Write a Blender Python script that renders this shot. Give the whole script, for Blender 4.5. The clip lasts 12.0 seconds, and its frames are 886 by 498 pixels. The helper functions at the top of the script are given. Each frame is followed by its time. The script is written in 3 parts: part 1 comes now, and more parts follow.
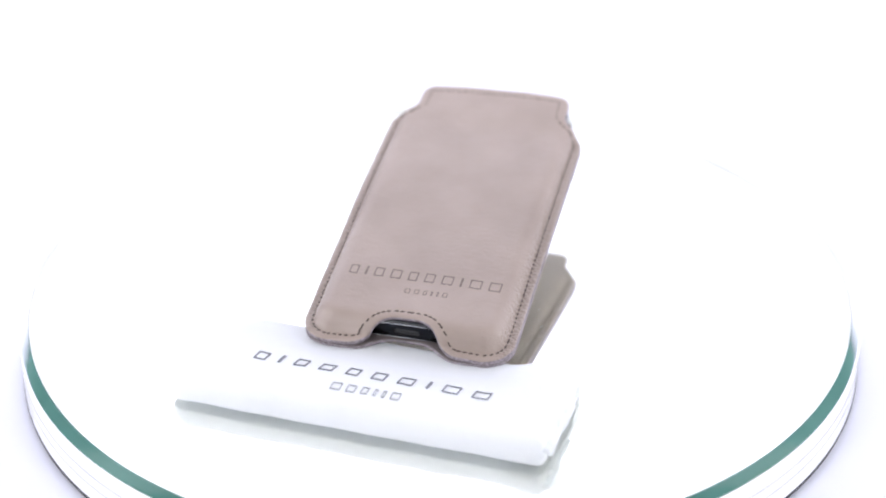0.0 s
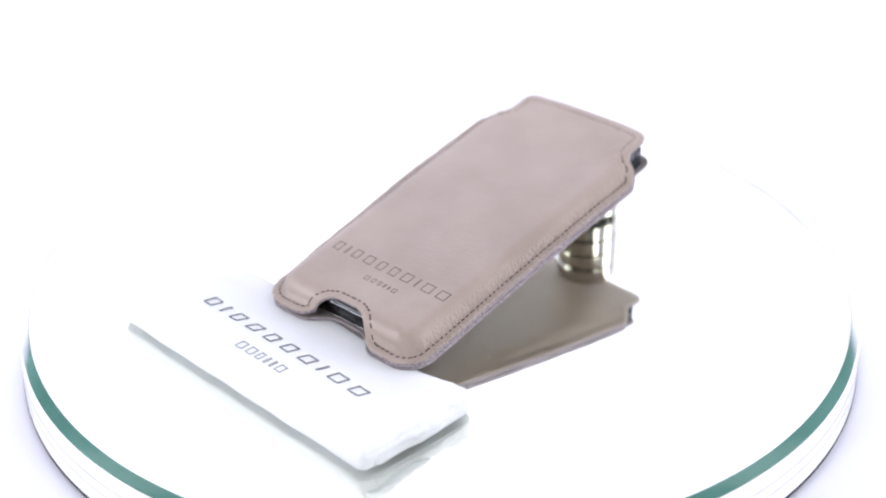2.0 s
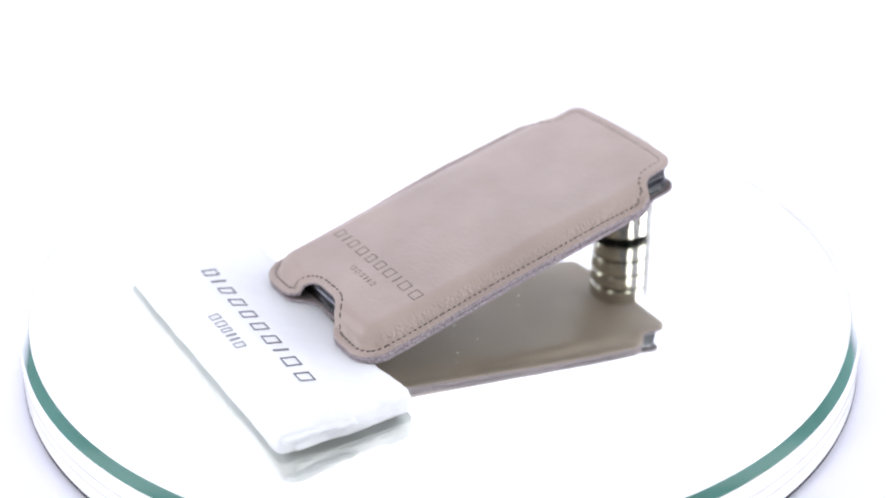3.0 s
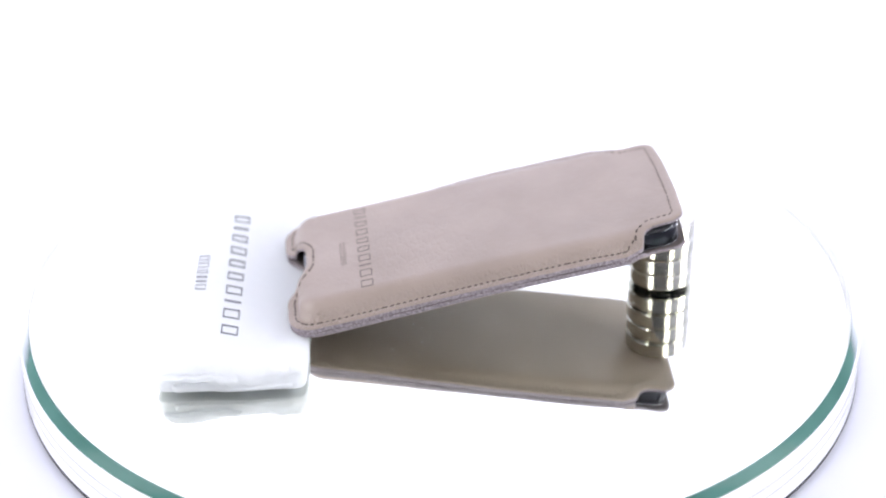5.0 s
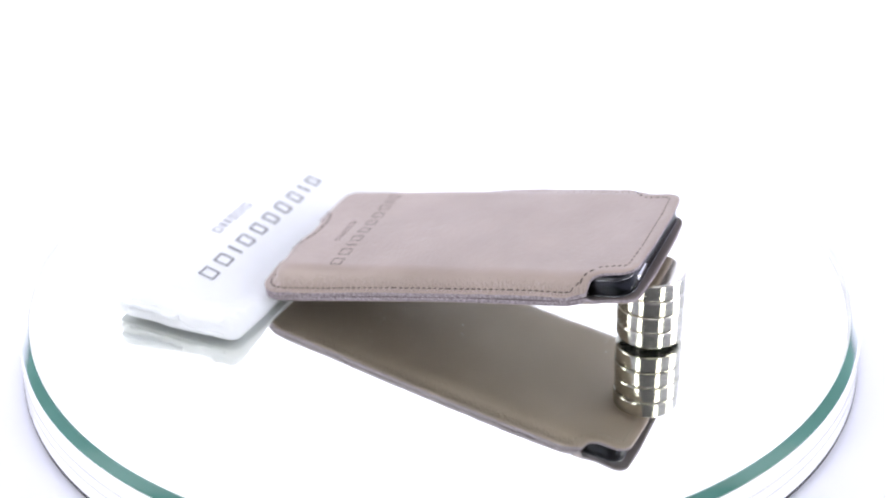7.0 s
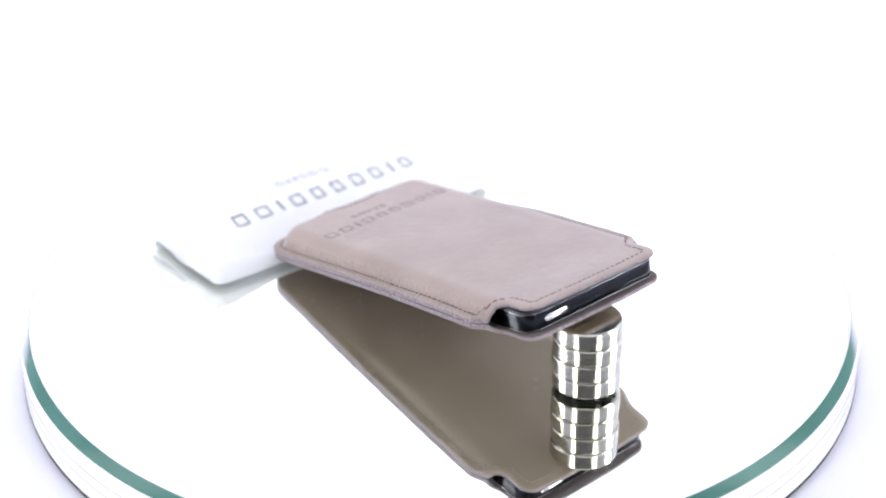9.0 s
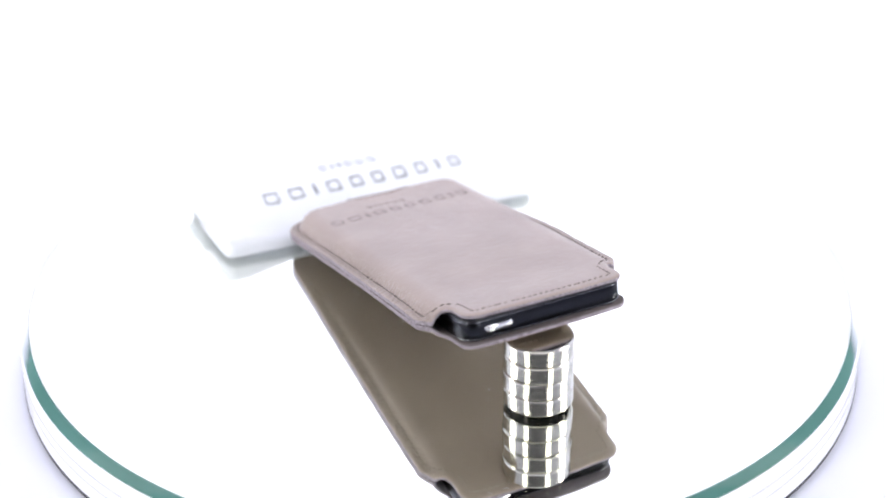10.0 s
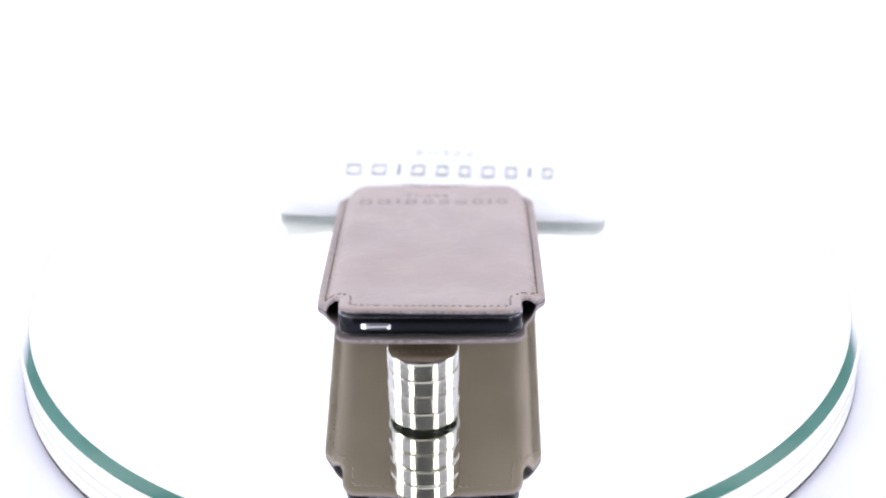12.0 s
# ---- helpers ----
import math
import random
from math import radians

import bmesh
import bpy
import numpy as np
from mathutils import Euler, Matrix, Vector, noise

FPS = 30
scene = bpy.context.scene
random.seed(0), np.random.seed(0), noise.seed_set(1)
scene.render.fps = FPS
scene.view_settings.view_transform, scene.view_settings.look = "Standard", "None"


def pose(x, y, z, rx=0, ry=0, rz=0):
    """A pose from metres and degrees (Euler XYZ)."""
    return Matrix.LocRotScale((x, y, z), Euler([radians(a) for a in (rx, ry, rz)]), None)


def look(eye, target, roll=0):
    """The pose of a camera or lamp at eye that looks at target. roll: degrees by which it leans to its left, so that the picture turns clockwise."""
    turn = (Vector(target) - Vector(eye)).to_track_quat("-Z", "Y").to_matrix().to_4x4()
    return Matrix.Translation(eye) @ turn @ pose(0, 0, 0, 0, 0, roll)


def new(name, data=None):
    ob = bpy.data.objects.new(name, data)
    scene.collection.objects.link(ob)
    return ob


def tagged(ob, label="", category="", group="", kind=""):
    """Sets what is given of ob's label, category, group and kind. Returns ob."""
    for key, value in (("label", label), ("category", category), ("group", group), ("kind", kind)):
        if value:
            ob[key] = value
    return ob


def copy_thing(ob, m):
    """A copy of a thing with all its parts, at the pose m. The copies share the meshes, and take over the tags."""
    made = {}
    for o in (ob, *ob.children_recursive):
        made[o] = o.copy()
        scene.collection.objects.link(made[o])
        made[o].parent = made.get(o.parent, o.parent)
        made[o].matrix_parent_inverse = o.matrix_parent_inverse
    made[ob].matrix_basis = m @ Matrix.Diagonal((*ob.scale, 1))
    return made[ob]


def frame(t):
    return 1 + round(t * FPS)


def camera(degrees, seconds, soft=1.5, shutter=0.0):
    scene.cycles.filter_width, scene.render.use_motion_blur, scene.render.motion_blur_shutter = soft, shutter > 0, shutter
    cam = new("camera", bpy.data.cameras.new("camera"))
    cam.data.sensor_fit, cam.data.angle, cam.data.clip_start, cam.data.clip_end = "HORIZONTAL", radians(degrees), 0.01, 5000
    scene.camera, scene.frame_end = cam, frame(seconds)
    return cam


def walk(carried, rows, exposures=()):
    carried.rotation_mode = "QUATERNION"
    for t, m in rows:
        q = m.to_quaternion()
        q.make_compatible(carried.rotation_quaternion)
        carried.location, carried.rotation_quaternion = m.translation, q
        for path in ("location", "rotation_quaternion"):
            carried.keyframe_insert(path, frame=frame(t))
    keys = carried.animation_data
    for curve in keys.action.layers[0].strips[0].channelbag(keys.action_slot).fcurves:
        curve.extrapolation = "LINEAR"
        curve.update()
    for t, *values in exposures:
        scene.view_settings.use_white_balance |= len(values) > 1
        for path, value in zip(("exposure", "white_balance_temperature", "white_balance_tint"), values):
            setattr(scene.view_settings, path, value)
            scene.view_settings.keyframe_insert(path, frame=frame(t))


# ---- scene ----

from mathutils.geometry import delaunay_2d_cdt

SECONDS = 12.0
MM = 0.001

# ---------------------------------------------------------------- camera
cam = camera(27.43, SECONDS, soft=2.0)
EYE = Vector((0.0, -0.5728, 0.3491))
PITCH, YAW = radians(30.32), radians(0.137)
AIM = EYE + Vector((math.sin(YAW) * math.cos(PITCH), math.cos(YAW) * math.cos(PITCH), -math.sin(PITCH)))
VIEW = look(EYE, AIM, -0.58)
cam.data.dof.use_dof, cam.data.dof.focus_distance, cam.data.dof.aperture_fstop = True, 0.615, 6.8
walk(cam, [(0.0, VIEW), (SECONDS, VIEW)], exposures=((0.0, 0.0), (SECONDS, 0.0)))


# ---------------------------------------------------------------- light
def area_lamp(name, m, w, h, watts, colour=(1, 1, 1)):
    data = bpy.data.lights.new(name, "AREA")
    data.shape, data.size, data.size_y, data.energy, data.color = "RECTANGLE", w, h, watts, colour
    ob = new(name, data)
    ob.matrix_world = m
    return ob


world = bpy.data.worlds.new("world")
scene.world = world
world.use_nodes = True
world.node_tree.nodes["Background"].inputs["Color"].default_value = (0.9, 0.93, 1.0, 1)
world.node_tree.nodes["Background"].inputs["Strength"].default_value = 0.3
# Unseen overhead fill, added to brighten the table and the things.
area_lamp("fill_top", look((0, -0.12, 1.15), (0, -0.12, 0)), 0.9, 0.8, 2.2)
area_lamp("softbox_west", look((-0.74, -0.07, 0.37), (0, 0.02, 0.05)), 0.24, 0.7, 4.1)
area_lamp("softbox_east", look((0.74, -0.07, 0.37), (0, 0.02, 0.05)), 0.24, 0.7, 4.1)
area_lamp("softbox_southwest", look((-0.50, -0.72, 0.36), (0, 0, 0.03)), 0.13, 0.62, 2.4)
area_lamp("softbox_southeast", look((0.50, -0.72, 0.36), (0, 0, 0.03)), 0.13, 0.62, 2.4)
# Unseen lamp added to whiten the back wall that the mirror reflects.
area_lamp("fill_back", look((0, 0.05, 0.74), (0, 0.72, 0.68)), 1.2, 0.3, 10.8, (0.94, 0.95, 1.0))


# ---------------------------------------------------------------- materials
def material(name, colour, rough=0.5, metal=0.0, **more):
    mat = bpy.data.materials.new(name)
    mat.use_nodes = True
    b = mat.node_tree.nodes["Principled BSDF"]
    b.inputs["Base Color"].default_value = (*colour, 1)
    b.inputs["Roughness"].default_value = rough
    b.inputs["Metallic"].default_value = metal
    for key, value in more.items():
        b.inputs[key.replace("_", " ")].default_value = value
    return mat


def node(mat, kind, **values):
    n = mat.node_tree.nodes.new(kind)
    for key, value in values.items():
        n.inputs[key].default_value = value
    return n


def link(mat, a, b):
    mat.node_tree.links.new(a, b)


def shader(mat):
    return mat.node_tree.nodes["Principled BSDF"]


def mottled(mat, coords, scale, detail, dark, light, lo=0.3, hi=0.7):
    """Base colour between two tones by a noise."""
    n = node(mat, "ShaderNodeTexNoise", Scale=scale, Detail=detail)
    link(mat, coords, n.inputs["Vector"])
    r = node(mat, "ShaderNodeValToRGB")
    r.color_ramp.elements[0].position, r.color_ramp.elements[1].position = lo, hi
    r.color_ramp.elements[0].color, r.color_ramp.elements[1].color = (*dark, 1), (*light, 1)
    link(mat, n.outputs["Fac"], r.inputs["Fac"])
    return r.outputs["Color"]


def coords_of(mat):
    return node(mat, "ShaderNodeTexCoord").outputs["Object"]


def bump(mat, height, strength, distance, normal=None):
    b = node(mat, "ShaderNodeBump", Strength=strength, Distance=distance)
    link(mat, height, b.inputs["Height"])
    if normal is not None:
        link(mat, normal, b.inputs["Normal"])
    return b.outputs["Normal"]


def leather_material(name, pucker, dark, light):
    mat = material(name, (0.3, 0.25, 0.22), 0.42)
    c = coords_of(mat)
    tone = mottled(mat, c, 38, 5, dark, light)
    link(mat, tone, shader(mat).inputs["Base Color"])
    pores = node(mat, "ShaderNodeTexVoronoi", Scale=1500)
    link(mat, c, pores.inputs["Vector"])
    creases = node(mat, "ShaderNodeTexNoise", Scale=160, Detail=5, Distortion=1.5)
    stretch = node(mat, "ShaderNodeMapping", Scale=(0.8, 1.2, 1))
    link(mat, c, stretch.inputs["Vector"])
    link(mat, stretch.outputs["Vector"], creases.inputs["Vector"])
    n1 = bump(mat, creases.outputs["Fac"], 0.22, 0.0007)
    fine = node(mat, "ShaderNodeTexNoise", Scale=520, Detail=6, Distortion=0.8)
    link(mat, c, fine.inputs["Vector"])
    n1 = bump(mat, fine.outputs["Fac"], 0.3, 0.00035, n1)
    n2 = bump(mat, pores.outputs["Distance"], 0.3, 0.00015, n1)
    spot = node(mat, "ShaderNodeVectorMath")
    spot.operation = "DISTANCE"
    link(mat, c, spot.inputs[0])
    spot.inputs[1].default_value = (0.012, 0.022, 0.0)
    near = node(mat, "ShaderNodeMapRange", **{"From Min": 0.006, "From Max": 0.026, "To Min": 1.0, "To Max": 0.0})
    link(mat, spot.outputs["Value"], near.inputs["Value"])
    cracks = node(mat, "ShaderNodeTexVoronoi", Scale=300)
    cracks.feature = "DISTANCE_TO_EDGE"
    bend = node(mat, "ShaderNodeMapping", Rotation=(0, 0, 0.7), Scale=(0.5, 1.5, 1.0))
    link(mat, c, bend.inputs["Vector"])
    link(mat, bend.outputs["Vector"], cracks.inputs["Vector"])
    shallow = node(mat, "ShaderNodeMapRange", **{"From Min": 0.0, "From Max": 0.12, "To Min": 0.0, "To Max": 1.0})
    link(mat, cracks.outputs["Distance"], shallow.inputs["Value"])
    both = node(mat, "ShaderNodeMath")
    both.operation = "MULTIPLY"
    link(mat, shallow.outputs["Result"], both.inputs[0])
    link(mat, near.outputs["Result"], both.inputs[1])
    n2 = bump(mat, both.outputs["Value"], 0.3, 0.0003, n2)
    xyz = node(mat, "ShaderNodeSeparateXYZ")
    link(mat, c, xyz.inputs["Vector"])
    away = node(mat, "ShaderNodeMath")
    away.operation = "ABSOLUTE"
    link(mat, xyz.outputs["X"], away.inputs[0])
    band = node(mat, "ShaderNodeMapRange", **{"From Min": 0.0318, "From Max": 0.0344, "To Min": 0.0, "To Max": 1.0})
    link(mat, away.outputs["Value"], band.inputs["Value"])
    grain = node(mat, "ShaderNodeTexVoronoi", Scale=720)
    squash = node(mat, "ShaderNodeMapping", Rotation=(0, 0, 0.6), Scale=(0.8, 1.5, 1.0))
    link(mat, c, squash.inputs["Vector"])
    link(mat, squash.outputs["Vector"], grain.inputs["Vector"])
    puckers = node(mat, "ShaderNodeMath")
    puckers.operation = "MULTIPLY"
    fold = node(mat, "ShaderNodeMapRange", **{"From Min": 0.15, "From Max": 0.75, "To Min": 1.0, "To Max": 0.0})
    link(mat, grain.outputs["Distance"], fold.inputs["Value"])
    link(mat, fold.outputs["Result"], puckers.inputs[0])
    link(mat, band.outputs["Result"], puckers.inputs[1])
    n2 = bump(mat, puckers.outputs["Value"], pucker, 0.0006, n2)
    link(mat, n2, shader(mat).inputs["Normal"])
    gloss = node(mat, "ShaderNodeMapRange", **{"To Min": 0.27, "To Max": 0.47})
    link(mat, creases.outputs["Fac"], gloss.inputs["Value"])
    link(mat, gloss.outputs["Result"], shader(mat).inputs["Roughness"])
    return mat


def raw_edge_material():
    mat = material("raw_leather_edge", (0.22, 0.18, 0.185), 0.8)
    c = coords_of(mat)
    link(mat, mottled(mat, c, 900, 5, (0.15, 0.12, 0.137), (0.36, 0.315, 0.345)), shader(mat).inputs["Base Color"])
    n = node(mat, "ShaderNodeTexNoise", Scale=1200, Detail=4)
    link(mat, c, n.inputs["Vector"])
    link(mat, bump(mat, n.outputs["Fac"], 0.7, 0.0006), shader(mat).inputs["Normal"])
    return mat


def cloth_material():
    mat = material("white_cotton", (0.74, 0.76, 0.78), 0.9, 0.0, Subsurface_Weight=0.4, Subsurface_Scale=0.008, Subsurface_Radius=(1.0, 1.0, 1.0))
    c = coords_of(mat)
    link(mat, mottled(mat, c, 45, 4, (0.90, 0.905, 0.925), (0.94, 0.945, 0.96)), shader(mat).inputs["Base Color"])
    w = node(mat, "ShaderNodeTexWave", Scale=900, Distortion=1.0)
    link(mat, c, w.inputs["Vector"])
    n = node(mat, "ShaderNodeTexNoise", Scale=120, Detail=4)
    link(mat, c, n.inputs["Vector"])
    n1 = bump(mat, n.outputs["Fac"], 0.35, 0.001)
    relief = bump(mat, w.outputs["Fac"], 0.15, 0.0001, n1)
    link(mat, relief, shader(mat).inputs["Normal"])
    # thin cotton lets light through
    thin = node(mat, "ShaderNodeBsdfTranslucent", Color=(0.91, 0.945, 0.985, 1))
    link(mat, relief, thin.inputs["Normal"])
    mix = node(mat, "ShaderNodeMixShader", Fac=0.36)
    link(mat, shader(mat).outputs["BSDF"], mix.inputs[1])
    link(mat, thin.outputs["BSDF"], mix.inputs[2])
    link(mat, mix.outputs["Shader"], mat.node_tree.nodes["Material Output"].inputs["Surface"])
    return mat


def brushed_material(name):
    mat = material(name, (0.60, 0.58, 0.52), 0.2, 1.0, Anisotropic=0.6)
    t = node(mat, "ShaderNodeTangent")
    t.direction_type, t.axis = "RADIAL", "Z"
    link(mat, t.outputs["Tangent"], shader(mat).inputs["Tangent"])
    c = coords_of(mat)
    s = node(mat, "ShaderNodeMapping", Scale=(1, 1, 14))
    link(mat, c, s.inputs["Vector"])
    n = node(mat, "ShaderNodeTexNoise", Scale=250, Detail=6)
    link(mat, s.outputs["Vector"], n.inputs["Vector"])
    g = node(mat, "ShaderNodeMapRange", **{"To Min": 0.09, "To Max": 0.2})
    link(mat, n.outputs["Fac"], g.inputs["Value"])
    link(mat, g.outputs["Result"], shader(mat).inputs["Roughness"])
    return mat


def studio_material():
    mat = material("white_studio_paper", (0.82, 0.825, 0.865), 0.85)
    c = coords_of(mat)
    link(mat, mottled(mat, c, 3, 3, (0.69, 0.695, 0.775), (0.72, 0.725, 0.805)), shader(mat).inputs["Base Color"])
    return mat


def glass_material():
    mat = material("clear_plate_glass", (0.975, 0.99, 0.98), 0.0)
    clear = node(mat, "ShaderNodeBsdfTransparent", Color=(0.99, 0.996, 0.99, 1))
    gloss = node(mat, "ShaderNodeBsdfGlossy", Roughness=0.0)
    mix = node(mat, "ShaderNodeMixShader", Fac=0.03)
    link(mat, clear.outputs["BSDF"], mix.inputs[1])
    link(mat, gloss.outputs["BSDF"], mix.inputs[2])
    link(mat, mix.outputs["Shader"], mat.node_tree.nodes["Material Output"].inputs["Surface"])
    return mat


def green_glass_material():
    mat = material("green_glass_edge", (0.10, 0.30, 0.24), 0.55, 0.0, IOR=1.2)
    c = coords_of(mat)
    link(mat, mottled(mat, c, 25, 3, (0.04, 0.135, 0.11), (0.075, 0.19, 0.165)), shader(mat).inputs["Base Color"])
    # polished bevel: it turns into a mirror at a flat angle, as glass does past its critical angle
    gloss = node(mat, "ShaderNodeBsdfGlossy", Roughness=0.05)
    facing = node(mat, "ShaderNodeLayerWeight", Blend=0.5)
    ramp = node(mat, "ShaderNodeMapRange", **{"From Min": 0.54, "From Max": 0.63, "To Min": 0.01, "To Max": 1.0})
    link(mat, facing.outputs["Facing"], ramp.inputs["Value"])
    mix = node(mat, "ShaderNodeMixShader")
    link(mat, ramp.outputs["Result"], mix.inputs[0])
    link(mat, shader(mat).outputs["BSDF"], mix.inputs[1])
    link(mat, gloss.outputs["BSDF"], mix.inputs[2])
    link(mat, mix.outputs["Shader"], mat.node_tree.nodes["Material Output"].inputs["Surface"])
    return mat


LEATHER = leather_material("taupe_leather", 0.75, (0.274, 0.217, 0.189), (0.333, 0.267, 0.235))
# Same leather, colour raised to stand in for light bounced under the sleeve.
LIT_BACK_LEATHER = leather_material("taupe_leather_light_added", 0.3, (0.345, 0.278, 0.23), (0.405, 0.331, 0.277))
RAW_EDGE = raw_edge_material()
# Brown inner faces, kept dark to include the shade inside the sleeve.
SHADED_LINING = material("shaded_brown_lining", (0.12, 0.10, 0.098), 0.95)
PRESSED_SHADE = material("pressed_leather_shade", (0.115, 0.088, 0.077), 0.5)
THREAD = material("brown_thread", (0.08, 0.059, 0.05), 0.75)
FLAP_THREAD = material("taupe_thread", (0.17, 0.135, 0.122), 0.75)
# Back seam thread, its colour lightened for the glints on the stitches.
GLINT_THREAD = material("taupe_thread_with_glint", (0.29, 0.25, 0.205), 0.7)
PALE_THREAD = material("pale_thread", (0.42, 0.37, 0.31), 0.75)
CLOTH = cloth_material()
INK = material("grey_print_ink", (0.19, 0.19, 0.22), 0.7)
PALE_INK = material("pale_grey_print_ink", (0.36, 0.36, 0.40), 0.7)
NICKEL = brushed_material("brushed_nickel")
PHONE_BLACK = material("black_anodised_metal", (0.012, 0.013, 0.018), 0.28, 0.0, Coat_Weight=0.3)
PHONE_BAND = material("slate_metal_band", (0.02, 0.021, 0.026), 0.24, 1.0)
SILVER = material("silver_button_metal", (0.75, 0.75, 0.77), 0.12, 1.0)
CHAMFER = material("polished_chamfer", (0.26, 0.265, 0.285), 0.14, 1.0)
DARK = material("dark_socket_plastic", (0.008, 0.008, 0.01), 0.5)
LINT = material("white_lint", (0.85, 0.85, 0.83), 0.9)
PAPER = studio_material()
GREY_WALL = material("dark_grey_wall", (0.14, 0.14, 0.145), 0.8)
BOUNCE_WHITE = material("white_rim_bounce", (0.9, 0.9, 0.9), 0.6)
GREY_CEILING = material("light_grey_ceiling", (0.35, 0.35, 0.36), 0.85)
GLASS = glass_material()
MIRROR = material("mirror_silvering", (0.985, 0.977, 0.945), 0.0, 1.0)
GREEN_GLASS = green_glass_material()
ACRYLIC = material("milky_acrylic", (0.83, 0.835, 0.88), 0.18, 0.0, Coat_Weight=0.4)
SEAM_GREY = material("grey_seam", (0.45, 0.45, 0.5), 0.5)
CONTACT_SHADE = material("dark_contact_shade", (0.04, 0.04, 0.05), 0.6)


# ---------------------------------------------------------------- mesh helpers
def part(name, bm, mats, parent=None, label="", smooth=True, m=None, crease=0):
    """Links a bmesh as one mesh object, under a thing or a part where one is given."""
    bmesh.ops.recalc_face_normals(bm, faces=bm.faces)
    data = bpy.data.meshes.new(name)
    bm.to_mesh(data)
    bm.free()
    for mat in mats if isinstance(mats, (list, tuple)) else [mats]:
        data.materials.append(mat)
    data.polygons.foreach_set("use_smooth", [smooth] * len(data.polygons))
    if crease:
        data.set_sharp_from_angle(angle=radians(crease))
    ob = new(name, data)
    if parent is not None:
        ob.parent = parent
    if m is not None:
        ob.matrix_basis = m
    if label:
        ob["label"] = label
    return ob


def lathe(profile, steps, closed=True):
    """A turned body: profile of (radius, height) from top to bottom."""
    bm = bmesh.new()
    rings = []
    for r, z in profile:
        if r < 1e-7:
            rings.append([bm.verts.new((0, 0, z))])
        else:
            rings.append([bm.verts.new((r * math.cos(2 * math.pi * k / steps), r * math.sin(2 * math.pi * k / steps), z)) for k in range(steps)])
    pairs = list(zip(rings, rings[1:]))
    if closed:
        pairs.append((rings[-1], rings[0]))
    for a, b in pairs:
        for k in range(steps):
            j = (k + 1) % steps
            if len(a) == 1 and len(b) == 1:
                break
            if len(a) == 1:
                bm.faces.new((a[0], b[k], b[j]))
            elif len(b) == 1:
                bm.faces.new((a[k], b[0], a[j]))
            else:
                bm.faces.new((a[k], b[k], b[j], a[j]))
    return bm


def rounded(corners, step):
    """A closed outline: corners of (x, y, fillet radius), walked counter-clockwise, as points step apart."""
    out = []
    n = len(corners)
    for i in range(n):
        p, q, s = (Vector(corners[(i + k) % n][:2]) for k in (-1, 0, 1))
        r = corners[i][2]
        u, v = (p - q).normalized(), (s - q).normalized()
        half = u.angle(v) / 2
        if r <= 0 or half > 1.565:
            out.append(q)
            continue
        reach = min(r / math.tan(half), 0.499 * (p - q).length, 0.499 * (s - q).length)
        r = reach * math.tan(half)
        centre = q + (u + v).normalized() * (r / math.sin(half))
        a, b = q + u * reach - centre, q + v * reach - centre
        turn = a.angle_signed(b)
        k = max(2, int(abs(turn) * r / (step * 0.7)) + 1)
        for j in range(k + 1):
            w = -turn * j / k
            out.append(centre + Vector((a.x * math.cos(w) - a.y * math.sin(w), a.x * math.sin(w) + a.y * math.cos(w))))
    dense = []
    for a, b in zip(out, out[1:] + out[:1]):
        d = (b - a).length
        if d < 1e-9:
            continue
        k = max(1, round(d / step))
        dense += [a.lerp(b, j / k) for j in range(k)]
    return dense


def inset(loop, d):
    """The outline moved inwards by d along its normals."""
    n = len(loop)
    out = []
    for i in range(n):
        t = (loop[(i + 1) % n] - loop[i - 1]).normalized()
        out.append(loop[i] + Vector((-t.y, t.x)) * d)
    return out


def distances(points, loop):
    """How far each point is from the outline, positive inside."""
    P = np.array([(p[0], p[1]) for p in points])
    A = np.array([(p[0], p[1]) for p in loop])
    B = np.roll(A, -1, 0)
    best = np.full(len(P), 1e9)
    inside = np.zeros(len(P), bool)
    for a, b in zip(A, B):
        d = b - a
        s = np.clip(((P - a) @ d) / max(d @ d, 1e-18), 0, 1)
        best = np.minimum(best, np.hypot(*(P - a - s[:, None] * d).T))
        with np.errstate(divide="ignore", invalid="ignore"):
            cross = ((a[1] > P[:, 1]) != (b[1] > P[:, 1])) & (P[:, 0] < (b[0] - a[0]) * (P[:, 1] - a[1]) / (b[1] - a[1]) + a[0])
        inside ^= cross
    return np.where(inside, best, -best)


